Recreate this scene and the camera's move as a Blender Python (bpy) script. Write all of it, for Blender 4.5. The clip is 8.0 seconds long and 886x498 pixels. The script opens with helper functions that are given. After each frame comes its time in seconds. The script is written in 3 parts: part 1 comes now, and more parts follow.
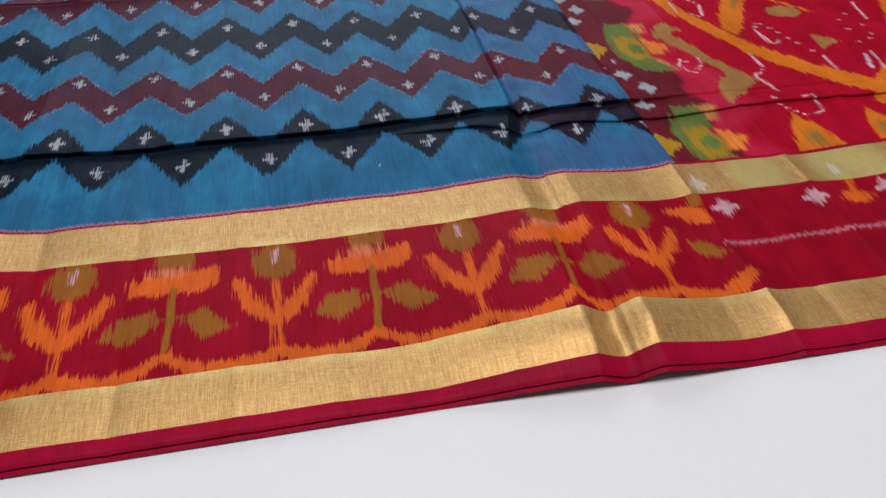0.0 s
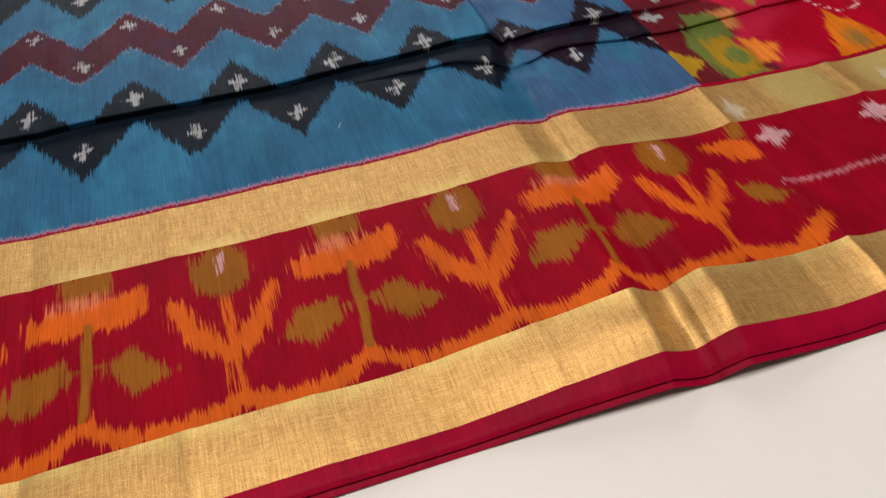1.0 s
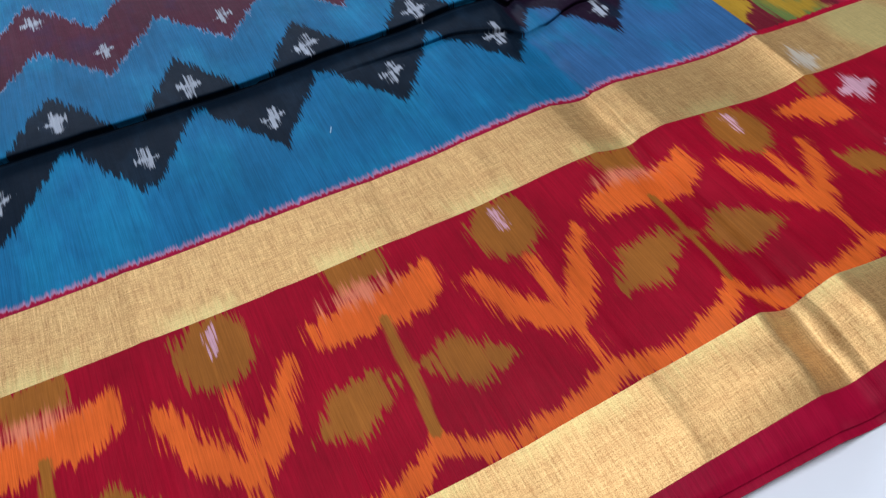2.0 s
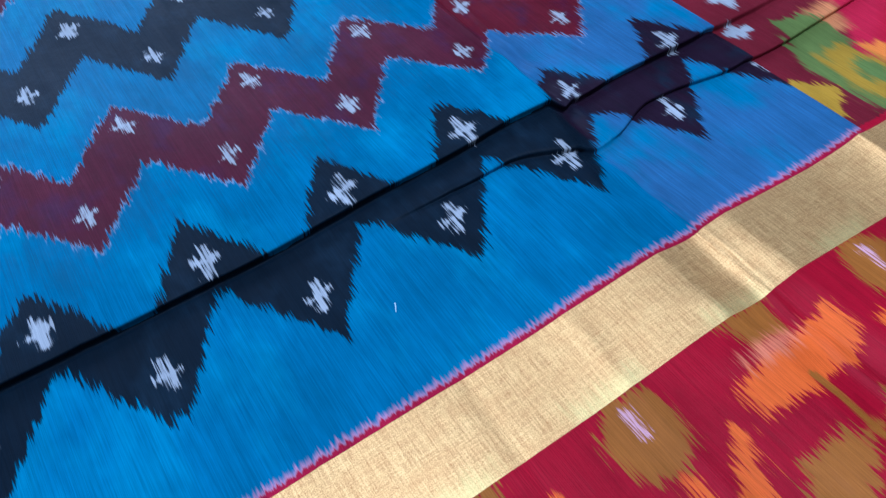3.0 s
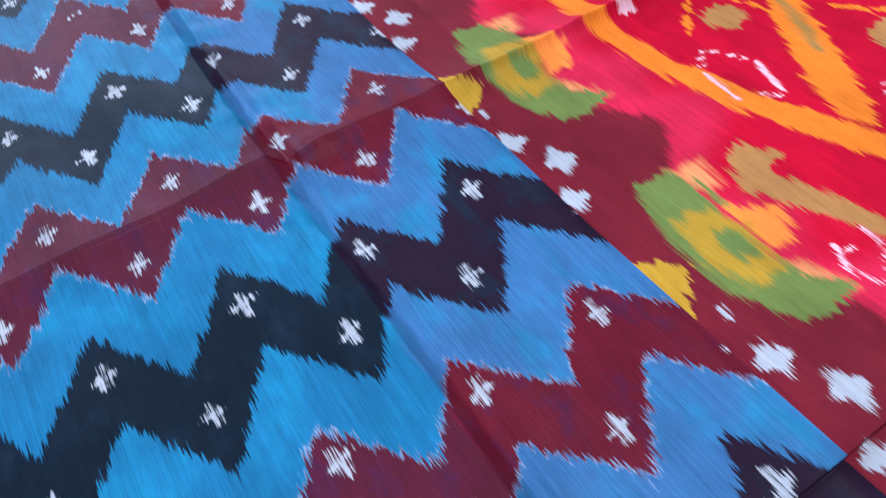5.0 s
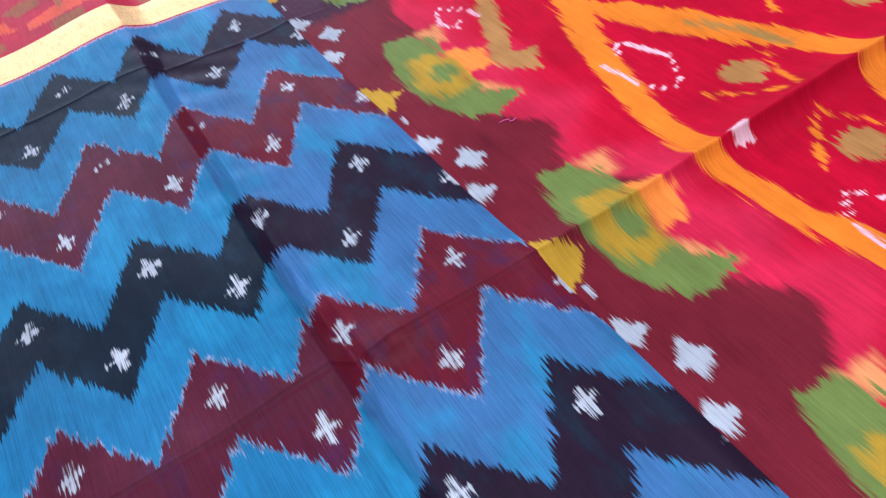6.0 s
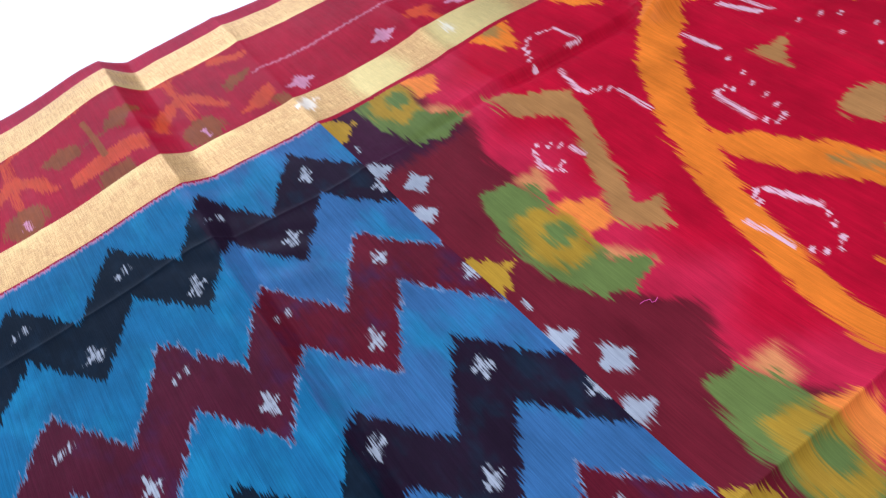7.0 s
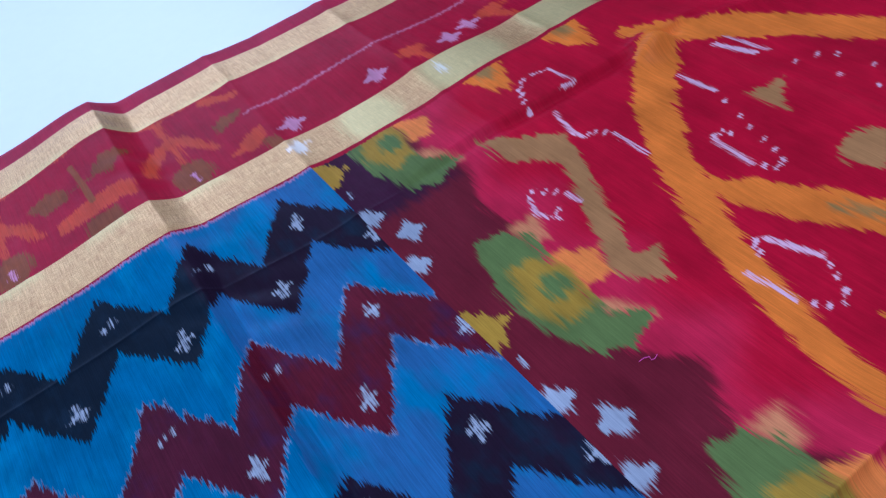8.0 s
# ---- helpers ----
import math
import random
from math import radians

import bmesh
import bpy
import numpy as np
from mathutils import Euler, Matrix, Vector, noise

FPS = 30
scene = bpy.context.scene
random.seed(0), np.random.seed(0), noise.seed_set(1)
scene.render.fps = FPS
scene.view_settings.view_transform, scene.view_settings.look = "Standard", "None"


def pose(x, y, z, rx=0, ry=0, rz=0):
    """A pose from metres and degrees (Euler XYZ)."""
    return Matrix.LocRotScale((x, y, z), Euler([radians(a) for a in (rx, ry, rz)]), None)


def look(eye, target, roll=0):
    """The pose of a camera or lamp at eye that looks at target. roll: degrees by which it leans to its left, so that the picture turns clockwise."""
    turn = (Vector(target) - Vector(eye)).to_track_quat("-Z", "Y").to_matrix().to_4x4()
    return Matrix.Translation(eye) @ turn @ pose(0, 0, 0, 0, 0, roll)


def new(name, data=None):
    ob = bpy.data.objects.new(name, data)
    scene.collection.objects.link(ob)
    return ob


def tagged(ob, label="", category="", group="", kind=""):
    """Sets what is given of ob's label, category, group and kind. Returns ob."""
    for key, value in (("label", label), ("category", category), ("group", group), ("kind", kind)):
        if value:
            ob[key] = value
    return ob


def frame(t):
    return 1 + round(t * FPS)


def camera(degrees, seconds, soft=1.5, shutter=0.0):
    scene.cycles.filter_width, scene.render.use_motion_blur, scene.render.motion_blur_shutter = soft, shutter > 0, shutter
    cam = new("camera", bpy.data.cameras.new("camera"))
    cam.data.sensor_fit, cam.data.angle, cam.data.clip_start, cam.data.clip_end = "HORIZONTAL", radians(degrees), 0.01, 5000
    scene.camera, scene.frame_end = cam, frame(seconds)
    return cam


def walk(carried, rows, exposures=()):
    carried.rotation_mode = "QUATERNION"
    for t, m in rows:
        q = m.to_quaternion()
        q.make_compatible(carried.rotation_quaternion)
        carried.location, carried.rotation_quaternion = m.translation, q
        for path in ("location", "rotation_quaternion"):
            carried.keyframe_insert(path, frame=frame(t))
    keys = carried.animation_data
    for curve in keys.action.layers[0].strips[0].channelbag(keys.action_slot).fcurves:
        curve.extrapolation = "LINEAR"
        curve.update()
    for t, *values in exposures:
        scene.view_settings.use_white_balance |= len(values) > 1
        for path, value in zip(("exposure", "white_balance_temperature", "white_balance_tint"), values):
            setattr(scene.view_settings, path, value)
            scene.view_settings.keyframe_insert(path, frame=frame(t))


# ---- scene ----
cam = camera(63.09, 8.0, soft=1.35, shutter=0.06)
PATH = [
    (0.0, (-0.0031, -0.2419, 0.3744), (0.1655, 0.4665, -0.3110), 2.38),
    (0.5, (0.0008, -0.1944, 0.3462), (0.1813, 0.4804, -0.3695), 0.85),
    (1.0, (-0.0022, -0.1325, 0.3101), (0.2136, 0.4958, -0.4374), 0.14),
    (1.2, (-0.0071, -0.1036, 0.2952), (0.2207, 0.5064, -0.4637), -0.15),
    (2.3, (-0.0212, 0.0028, 0.2582), (0.2765, 0.5404, -0.5307), -0.76),
    (2.5, (-0.0244, 0.0303, 0.2556), (0.2938, 0.5606, -0.5302), -0.39),
    (3.0, (-0.0187, 0.0989, 0.2590), (0.3194, 0.6129, -0.5293), -0.57),
    (3.5, (0.0198, 0.1465, 0.2619), (0.3682, 0.6550, -0.5255), -0.56),
    (4.0, (0.0692, 0.1843, 0.2757), (0.4094, 0.6984, -0.5117), -1.35),
    (4.5, (0.0955, 0.2332, 0.2829), (0.4219, 0.7654, -0.4983), -2.84),
    (5.0, (0.1219, 0.2901, 0.2931), (0.4269, 0.8383, -0.4857), -5.10),
    (5.2, (0.1350, 0.3116, 0.2973), (0.4317, 0.8652, -0.4808), -6.33),
    (6.3, (0.1619, 0.4462, 0.2945), (0.4479, 1.0448, -0.4537), -10.92),
    (6.5, (0.1643, 0.4767, 0.3004), (0.4506, 1.0712, -0.4510), -11.69),
    (7.0, (0.1750, 0.5418, 0.3282), (0.4577, 1.1439, -0.4185), -13.67),
    (7.5, (0.1792, 0.5686, 0.3332), (0.4674, 1.1745, -0.4083), -14.14),
    (8.0, (0.1907, 0.5584, 0.3349), (0.4878, 1.1698, -0.3985), -13.47),
]
# the phone sets its exposure and white balance anew on the way
EXPOSURES = [(0.0, -0.15, 6150, 14), (0.5, -0.15, 6850, 15), (1.0, -0.17, 7300, 16), (1.2, -0.12, 7000, 14), (2.3, 0.06, 5050, 12), (2.5, 0.10, 4850, 12), (3.0, 0.38, 4500, 11), (3.5, 0.5, 4450, 11),
             (4.5, 0.85, 4850, 13), (5.2, 0.95, 5400, 15), (6.3, 0.74, 5500, 17), (6.5, 0.64, 5400, 17), (7.0, 0.42, 5300, 16), (7.5, 0.08, 4600, 19), (8.0, -0.08, 4350, 21)]
WINDOW_W, FILL_W = 60.0, 67.0
walk(cam, [(t, look(eye, target, roll)) for t, eye, target, roll in PATH], EXPOSURES)

# ---------------------------------------------------------------- light
world = bpy.data.worlds.new("daylight")
scene.world = world
world.use_nodes = True
wn, wl = world.node_tree.nodes, world.node_tree.links
sky = wn.new("ShaderNodeTexSky")
sky.sky_type, sky.sun_disc = "NISHITA", False
sky.sun_elevation, sky.sun_rotation = radians(40), radians(10)
wl.new(sky.outputs[0], wn["Background"].inputs[0])
wn["Background"].inputs[1].default_value = 0.12

ROOM = (-2.7, 3.2, -2.6, 4.2, 3.0)  # x0, x1, y0, y1, height


def area_lamp(name, m, sx, sy, watts, colour):
    data = bpy.data.lights.new(name, "AREA")
    data.shape, data.size, data.size_y, data.energy, data.color = "RECTANGLE", sx, sy, watts, colour
    ob = new(name, data)
    ob.matrix_world = m
    return ob


# daylight that comes in through the window, and an added overhead fill without fixture
area_lamp("window_daylight", look((0.10, 4.28, 1.8), (0.1, 0.6, 0.3)), 3.4, 1.6, WINDOW_W, (0.90, 0.95, 1.0))
area_lamp("overhead_fill_lamp", look((0.05, 0.10, 2.92), (0.05, 0.10, 0.0)), 1.2, 1.2, FILL_W, (1.0, 0.97, 0.93))


# ---------------------------------------------------------------- materials
class Graph:
    """Short-hand for building a node material."""

    def __init__(self, name):
        self.mat = bpy.data.materials.new(name)
        self.mat.use_nodes = True
        self.n, self.l = self.mat.node_tree.nodes, self.mat.node_tree.links
        self.bsdf = self.n["Principled BSDF"]
        tc = self.n.new("ShaderNodeTexCoord")
        self.xyz = tc.outputs["Object"]

    def put(self, socket, value):
        if isinstance(value, bpy.types.NodeSocket):
            self.l.new(value, socket)
        elif value is not None:
            socket.default_value = value

    def math(self, op, a, b=None, c=None):
        m = self.n.new("ShaderNodeMath")
        m.operation = op
        for s, v in zip(m.inputs, (a, b, c)):
            self.put(s, v)
        return m.outputs[0]

    def noise(self, sx, sy, sz=1.0, detail=2.0, rough=0.5, shift=0.0):
        mp = self.n.new("ShaderNodeMapping")
        mp.inputs["Scale"].default_value = (sx, sy, sz)
        mp.inputs["Location"].default_value = (shift, shift * 0.7, shift * 0.3)
        self.l.new(self.xyz, mp.inputs["Vector"])
        t = self.n.new("ShaderNodeTexNoise")
        t.inputs["Scale"].default_value = 1.0
        t.inputs["Detail"].default_value = detail
        t.inputs["Roughness"].default_value = rough
        self.l.new(mp.outputs[0], t.inputs["Vector"])
        return t.outputs["Fac"]

    def span(self, v, a, b, c=0.0, d=1.0, smooth=True):
        m = self.n.new("ShaderNodeMapRange")
        m.interpolation_type = "SMOOTHSTEP" if smooth else "LINEAR"
        self.put(m.inputs[0], v)
        for s, x in zip(list(m.inputs)[1:5], (a, b, c, d)):
            self.put(s, x)
        return m.outputs[0]

    def mix(self, fac, a, b, blend="MIX"):
        m = self.n.new("ShaderNodeMix")
        m.data_type, m.blend_type = "RGBA", blend
        self.put(m.inputs[0], fac)
        for s, v in ((m.inputs[6], a), (m.inputs[7], b)):
            self.put(s, (*v, 1.0) if isinstance(v, tuple) and len(v) == 3 else v)
        return m.outputs[2]

    def layer(self, name):
        a = self.n.new("ShaderNodeAttribute")
        a.attribute_name = name
        return a.outputs["Fac"]

    def bump(self, height, strength, distance):
        b = self.n.new("ShaderNodeBump")
        b.inputs["Strength"].default_value = strength
        b.inputs["Distance"].default_value = distance
        self.put(b.inputs["Height"], height)
        self.l.new(b.outputs[0], self.bsdf.inputs["Normal"])

    def finish(self, colour, rough, metal=0.0, spec=0.5, sheen=0.0):
        self.put(self.bsdf.inputs["Base Color"], (*colour, 1.0) if isinstance(colour, tuple) and len(colour) == 3 else colour)
        self.put(self.bsdf.inputs["Roughness"], rough)
        self.put(self.bsdf.inputs["Metallic"], metal)
        self.bsdf.inputs["Specular IOR Level"].default_value = spec
        self.bsdf.inputs["Sheen Weight"].default_value = sheen
        self.bsdf.inputs["Sheen Roughness"].default_value = 0.4
        return self.mat


# how far the thread ends of the finer marks run out
RAGGED = {"mark": 0.80, "white": 0.72, "blob": 0.80, "hem": 0.36, "lint": 0.60, "chalk": 0.8, "stem": 0.25}


def silk(name, base, layers, tone=None, bundle=0.0018, thread=0.0034, rough=0.46, weave=0.14, mottle_sheen=None):
    """Ikat silk. base: colour, or a pair (before, after the tone line). layers: (attribute, colour or pair, blur in metres).
    A layer's attribute holds the signed distance to the outline of its dye; bundles of threads shift it along the weft."""
    g = Graph(name)
    # ragged ends of the dyed thread bundles
    big = g.math("MULTIPLY", g.math("SUBTRACT", g.noise(230, 22, 1, 1.0), 0.5), bundle * 4)
    fine = g.math("MULTIPLY", g.math("SUBTRACT", g.noise(950, 45, 1, 2.0, 0.6, shift=3.1), 0.5), thread * 5)
    rag = g.math("ADD", big, fine)
    after = g.span(g.math("ADD", g.layer(tone), g.math("MULTIPLY", rag, 0.7)), 0.0015, -0.0015) if tone else None

    def shade(c):
        return g.mix(after, c[0], c[1]) if isinstance(c[0], tuple) else c

    colour = shade(base)
    # lighter patches in the ground colour stand in for silk sheen
    if mottle_sheen and "base" in mottle_sheen:
        colour = g.mix(g.span(g.noise(36, 18, 1, 3.0, 0.6, shift=12.5), 0.45, 0.72, 0.0, 0.7), colour, mottle_sheen["base"])
    for attribute, c, blur in layers:
        shift = g.math("MULTIPLY", fine, RAGGED[attribute]) if attribute in RAGGED else rag
        d = g.math("ADD", g.layer(attribute), shift)
        if attribute == "fringe":
            d = g.math("ADD", d, g.math("MULTIPLY", g.math("SUBTRACT", g.noise(300, 120, 1, 1.0, shift=9.0), 0.42), 0.006))
        c = shade(c)
        if mottle_sheen and attribute in mottle_sheen:
            c = g.mix(g.span(g.noise(60, 34, 1, 3.0, 0.6, shift=11.0), 0.48, 0.72, 0.0, 0.75), c, mottle_sheen[attribute])
        colour = g.mix(g.span(d, blur, -blur), colour, c)
    # uneven dye: fine threads, long streaks along the weft; broad clouds imitate sheen
    threads = g.span(g.noise(2100, 40, 1, 2.0, 0.7, shift=5.5), 0.32, 0.68, 1 - weave, 1 + weave, False)
    streak = g.span(g.noise(300, 7, 1, 3.0, 0.6, shift=7.7), 0.25, 0.75, 1 - weave * 0.5, 1 + weave * 0.5, False)
    sheen_cloud = g.span(g.noise(34, 22, 1, 4.0, 0.6, shift=1.3), 0.25, 0.75, 0.78, 1.22, False)
    k = g.math("MULTIPLY", g.math("MULTIPLY", streak, sheen_cloud), threads)
    v = g.n.new("ShaderNodeVectorMath")
    v.operation = "SCALE"
    g.put(v.inputs[0], colour)
    g.l.new(g.math("MULTIPLY", k, 0.82), v.inputs["Scale"])
    g.bump(g.math("ADD", g.noise(2100, 40, 1, 2.0, 0.7, shift=5.5), g.math("MULTIPLY", g.noise(90, 60, 1, 3.0), 4.0)), 0.25, 0.0006)
    return g.finish(v.outputs[0], g.span(g.noise(300, 12, 1, 2.0), 0.2, 0.8, rough - 0.06, rough + 0.08, False), 0.0, 0.05, 0.0)


def zari(name):
    """Woven gold thread: metallic, with darker warp lines and a red ground that shows between the threads."""
    g = Graph(name)
    lines = g.noise(1300, 60, 1, 3.0, 0.7)
    cross = g.noise(140, 2300, 1, 2.0, 0.6, shift=2.2)
    grain = g.noise(2300, 2300, 1, 2.0, 0.6, shift=4.0)
    s = g.math("ADD", g.math("MULTIPLY", lines, 0.36), g.math("ADD", g.math("MULTIPLY", cross, 0.20), g.math("MULTIPLY", grain, 0.44)))
    colour = g.mix(g.span(s, 0.38, 0.60, 0, 1, False), (0.36, 0.168, 0.046), (0.90, 0.61, 0.240))
    worn = g.span(g.noise(90, 150, 1, 4.0, 0.7, shift=6.0), 0.3, 0.7, 0.0, 0.34, False)
    colour = g.mix(worn, colour, (0.52, 0.25, 0.075))
    tint = g.span(g.math("ADD", g.layer("tint"), g.math("MULTIPLY", g.math("SUBTRACT", g.noise(700, 50), 0.5), 0.016)), 0.008, -0.008, 0.0, 0.42)
    colour = g.mix(tint, colour, (0.84, 0.80, 0.30))
    pale = g.span(g.math("ADD", g.layer("pale"), g.math("MULTIPLY", g.math("SUBTRACT", g.noise(700, 50), 0.5), 0.014)), 0.002, -0.002, 0.0, 0.7)
    colour = g.mix(pale, colour, (0.9, 0.85, 0.72))
    g.bump(s, 0.5, 0.0006)
    return g.finish(colour, g.span(grain, 0.2, 0.8, 0.46, 0.55, False), 0.68, 0.5)


def plain(name, colour, rough, spec=0.5, scale=3.0, depth=0.04, bump=0.0):
    g = Graph(name)
    a = g.noise(scale, scale, scale, 4.0)
    b = g.noise(scale * 40, scale * 40, scale * 40, 2.0, shift=2.0)
    f = g.math("ADD", g.math("MULTIPLY", a, 0.7), g.math("MULTIPLY", b, 0.3))
    lo, hi = tuple(c * (1 - depth) for c in colour), tuple(min(1, c * (1 + depth)) for c in colour)
    if bump:
        g.bump(b, bump, 0.001)
    return g.finish(g.mix(g.span(f, 0.3, 0.7), lo, hi), g.span(a, 0.3, 0.7, rough - 0.05, rough + 0.05), 0.0, spec)


BLUE = ((0.022, 0.146, 0.300), (0.050, 0.142, 0.315))
INK = ((0.005, 0.011, 0.021), (0.017, 0.008, 0.020))
MAROON = ((0.080, 0.010, 0.024), (0.115, 0.008, 0.019))
WHITE = (0.42, 0.45, 0.50)
CRIMSON = (0.48, 0.003, 0.024)
BROWN = (0.36, 0.125, 0.018)
FIELD_SILK = silk("field_silk", BLUE, [("fringe", (0.26, 0.34, 0.50), 0.0014), ("maroon", MAROON, 0.0011), ("ink", INK, 0.0011), ("white", WHITE, 0.0011), ("lint", (0.46, 0.24, 0.38), 0.0020), ("hem", (0.36, 0.006, 0.040), 0.0008)], tone="tone", weave=0.17, mottle_sheen={"base": (0.030, 0.235, 0.42), "maroon": (0.060, 0.014, 0.052), "ink": (0.010, 0.022, 0.040)})
PALLU_SILK = silk("pallu_silk", CRIMSON, [
    ("pink", (0.56, 0.017, 0.058), 0.020), ("wine", (0.160, 0.013, 0.024), 0.005), ("purple", (0.05, 0.010, 0.030), 0.008),
    ("orange", (0.80, 0.205, 0.016), 0.0014), ("core", (0.36, 0.20, 0.05), 0.004), ("brown", (0.42, 0.20, 0.062), 0.0016),
    ("peach", (0.72, 0.27, 0.10), 0.005), ("ember", (0.88, 0.25, 0.04), 0.003),
    ("green", (0.150, 0.205, 0.050), 0.002), ("olive", (0.42, 0.25, 0.022), 0.004), ("heart", (0.14, 0.20, 0.05), 0.003),
    ("yellow", (0.47, 0.27, 0.022), 0.0012), ("mark", (0.80, 0.48, 0.54), 0.0008), ("blob", WHITE, 0.0010), ("hem", (0.40, 0.004, 0.026), 0.0006)], bundle=0.0036, thread=0.0026)
BORDER_SILK = silk("border_silk", (0.355, 0.003, 0.019), [
    ("orange", (0.80, 0.140, 0.018), 0.0014), ("brown", BROWN, 0.0014), ("blush", (0.82, 0.24, 0.12), 0.004), ("stem", (0.40, 0.14, 0.018), 0.0008), ("chalk", (0.58, 0.20, 0.26), 0.0012), ("white", (0.72, 0.40, 0.46), 0.0009)], bundle=0.0022, thread=0.0040)
# far border: flower colours subdued to imitate the glare of silk seen flat
VEILED_BORDER_SILK = silk("veiled_border_silk", (0.400, 0.003, 0.026), [
    ("orange", (0.62, 0.070, 0.022), 0.0018), ("brown", (0.27, 0.070, 0.018), 0.0018), ("stem", (0.34, 0.09, 0.022), 0.0008), ("chalk", (0.56, 0.18, 0.24), 0.0012), ("white", (0.66, 0.28, 0.38), 0.0009)], bundle=0.0022, thread=0.0030)
HEM_SILK = silk("hem_silk", (0.42, 0.004, 0.036), [], rough=0.45)
GOLD = zari("zari_gold")
FLOOR_WHITE = plain("white_floor", (0.87, 0.875, 0.88), 0.42, 0.3, 2.5, 0.015)
# unseen walls and ceiling, kept dark to hold back bounced light
WALL_PAINT = plain("beige_wall_paint", (0.21, 0.195, 0.17), 0.8, 0.3, 2.0, 0.03, 0.1)
CEILING_PAINT = plain("ceiling_paint", (0.27, 0.265, 0.255), 0.85, 0.2, 2.0, 0.03)
FRAME_WHITE = plain("white_frame_paint", (0.8, 0.8, 0.8), 0.4, 0.5, 8.0, 0.03)


# ---------------------------------------------------------------- mesh helpers
def box(bm, x0, x1, y0, y1, z0, z1):
    v = [bm.verts.new((x, y, z)) for z in (z0, z1) for y in (y0, y1) for x in (x0, x1)]
    for f in ((0, 2, 3, 1), (4, 5, 7, 6), (0, 1, 5, 4), (2, 6, 7, 3), (0, 4, 6, 2), (1, 3, 7, 5)):
        bm.faces.new([v[i] for i in f])


def part(name, bm, material, parent=None, label=""):
    me = bpy.data.meshes.new(name)
    bm.to_mesh(me)
    bm.free()
    me.materials.append(material)
    ob = new(name, me)
    ob.parent = parent
    return tagged(ob, label) if label else ob


# ---------------------------------------------------------------- the room
x0, x1, y0, y1, top = ROOM
bm = bmesh.new()
box(bm, x0 - 0.2, x1 + 0.2, y0 - 0.2, y1 + 0.2, -0.15, 0.0)
tagged(part("floor", bm, FLOOR_WHITE), "smooth white floor under the spread saree", "floor", kind="structure")
bm = bmesh.new()
box(bm, x0 - 0.2, x1 + 0.2, y0 - 0.2, y1 + 0.2, top, top + 0.15)
tagged(part("ceiling", bm, CEILING_PAINT), "plain grey painted ceiling", "ceiling", kind="structure")
for wall, ext in (("wall_west", (x0 - 0.15, x0, y0, y1)), ("wall_east", (x1, x1 + 0.15, y0, y1)), ("wall_south", (x0 - 0.15, x1 + 0.15, y0 - 0.15, y0))):
    bm = bmesh.new()
    box(bm, *ext, 0.0, top)
    tagged(part(wall, bm, WALL_PAINT), "plain beige painted wall", "wall", kind="structure")
wx0, wx1, wz0, wz1 = -1.65, 1.85, 0.95, 2.65
bm = bmesh.new()
box(bm, x0 - 0.15, wx0, y1, y1 + 0.15, 0.0, top)
box(bm, wx1, x1 + 0.15, y1, y1 + 0.15, 0.0, top)
box(bm, wx0, wx1, y1, y1 + 0.15, 0.0, wz0)
box(bm, wx0, wx1, y1, y1 + 0.15, wz1, top)
tagged(part("wall_north", bm, WALL_PAINT), "plain beige painted wall with a window opening", "wall", kind="structure")
bm = bmesh.new()
for a, b, c, d in ((wx0, wx0 + 0.05, wz0, wz1), (wx1 - 0.05, wx1, wz0, wz1), (wx0 + 0.05, wx1 - 0.05, wz0, wz0 + 0.05), (wx0 + 0.05, wx1 - 0.05, wz1 - 0.05, wz1), (0.08, 0.12, wz0 + 0.05, wz1 - 0.05)):
    box(bm, a, b, y1 + 0.005, y1 + 0.05, c, d)
tagged(part("window_1", bm, FRAME_WHITE), "white painted two-light window frame", "window", kind="structure")


# ---------------------------------------------------------------- the saree: lie of the cloth
WIDTH = 1.166
FAR_EDGE = 1.169  # the far border mirrors the near one about half of this
FOLD_X = 0.195  # the long fold across the cloth


def bell(t, w):
    return np.exp(-((t / w) ** 2))


def ramp(t, a, b):
    s = np.clip((t - a) / (b - a), 0, 1)
    return s * s * (3 - 2 * s)


def kink(t, w):
    return np.exp(-np.abs(t) / w)


RNG = np.random.RandomState(4)
PRESSED = ((-0.43, 0.0022, 0.010), (-0.32, -0.0018, 0.010), (-0.225, 0.0040, 0.014), (-0.195, -0.0022, 0.008), (-0.13, -0.0014, 0.006), (-0.06, 0.0010, 0.005), (-0.005, 0.0008, 0.004),
           (0.055, -0.0008, 0.005), (0.105, 0.0010, 0.005), (0.302, 0.0042, 0.009), (0.345, -0.0010, 0.006), (0.415, 0.0028, 0.007), (0.52, 0.0030, 0.008), (0.63, 0.0022, 0.008))
WAVES = [(RNG.uniform(8, 70), RNG.uniform(5, 45), RNG.uniform(0, 6.3)) for _ in range(26)]


def step_up(e, front, back):
    """A rolled step: rises over front metres behind its line, then sinks slowly over back metres."""
    return np.where(e > front, np.exp(-np.maximum(e - front, 0) / back * 0.9) * (1 + 0.9 * np.maximum(e - front, 0) / back), ramp(e, 0.0, front))


def pleat_line(x):
    """Where the first pleat runs, as a distance from the near edge."""
    return 0.3010 + 0.006 * ramp(x, -0.05, 0.20)


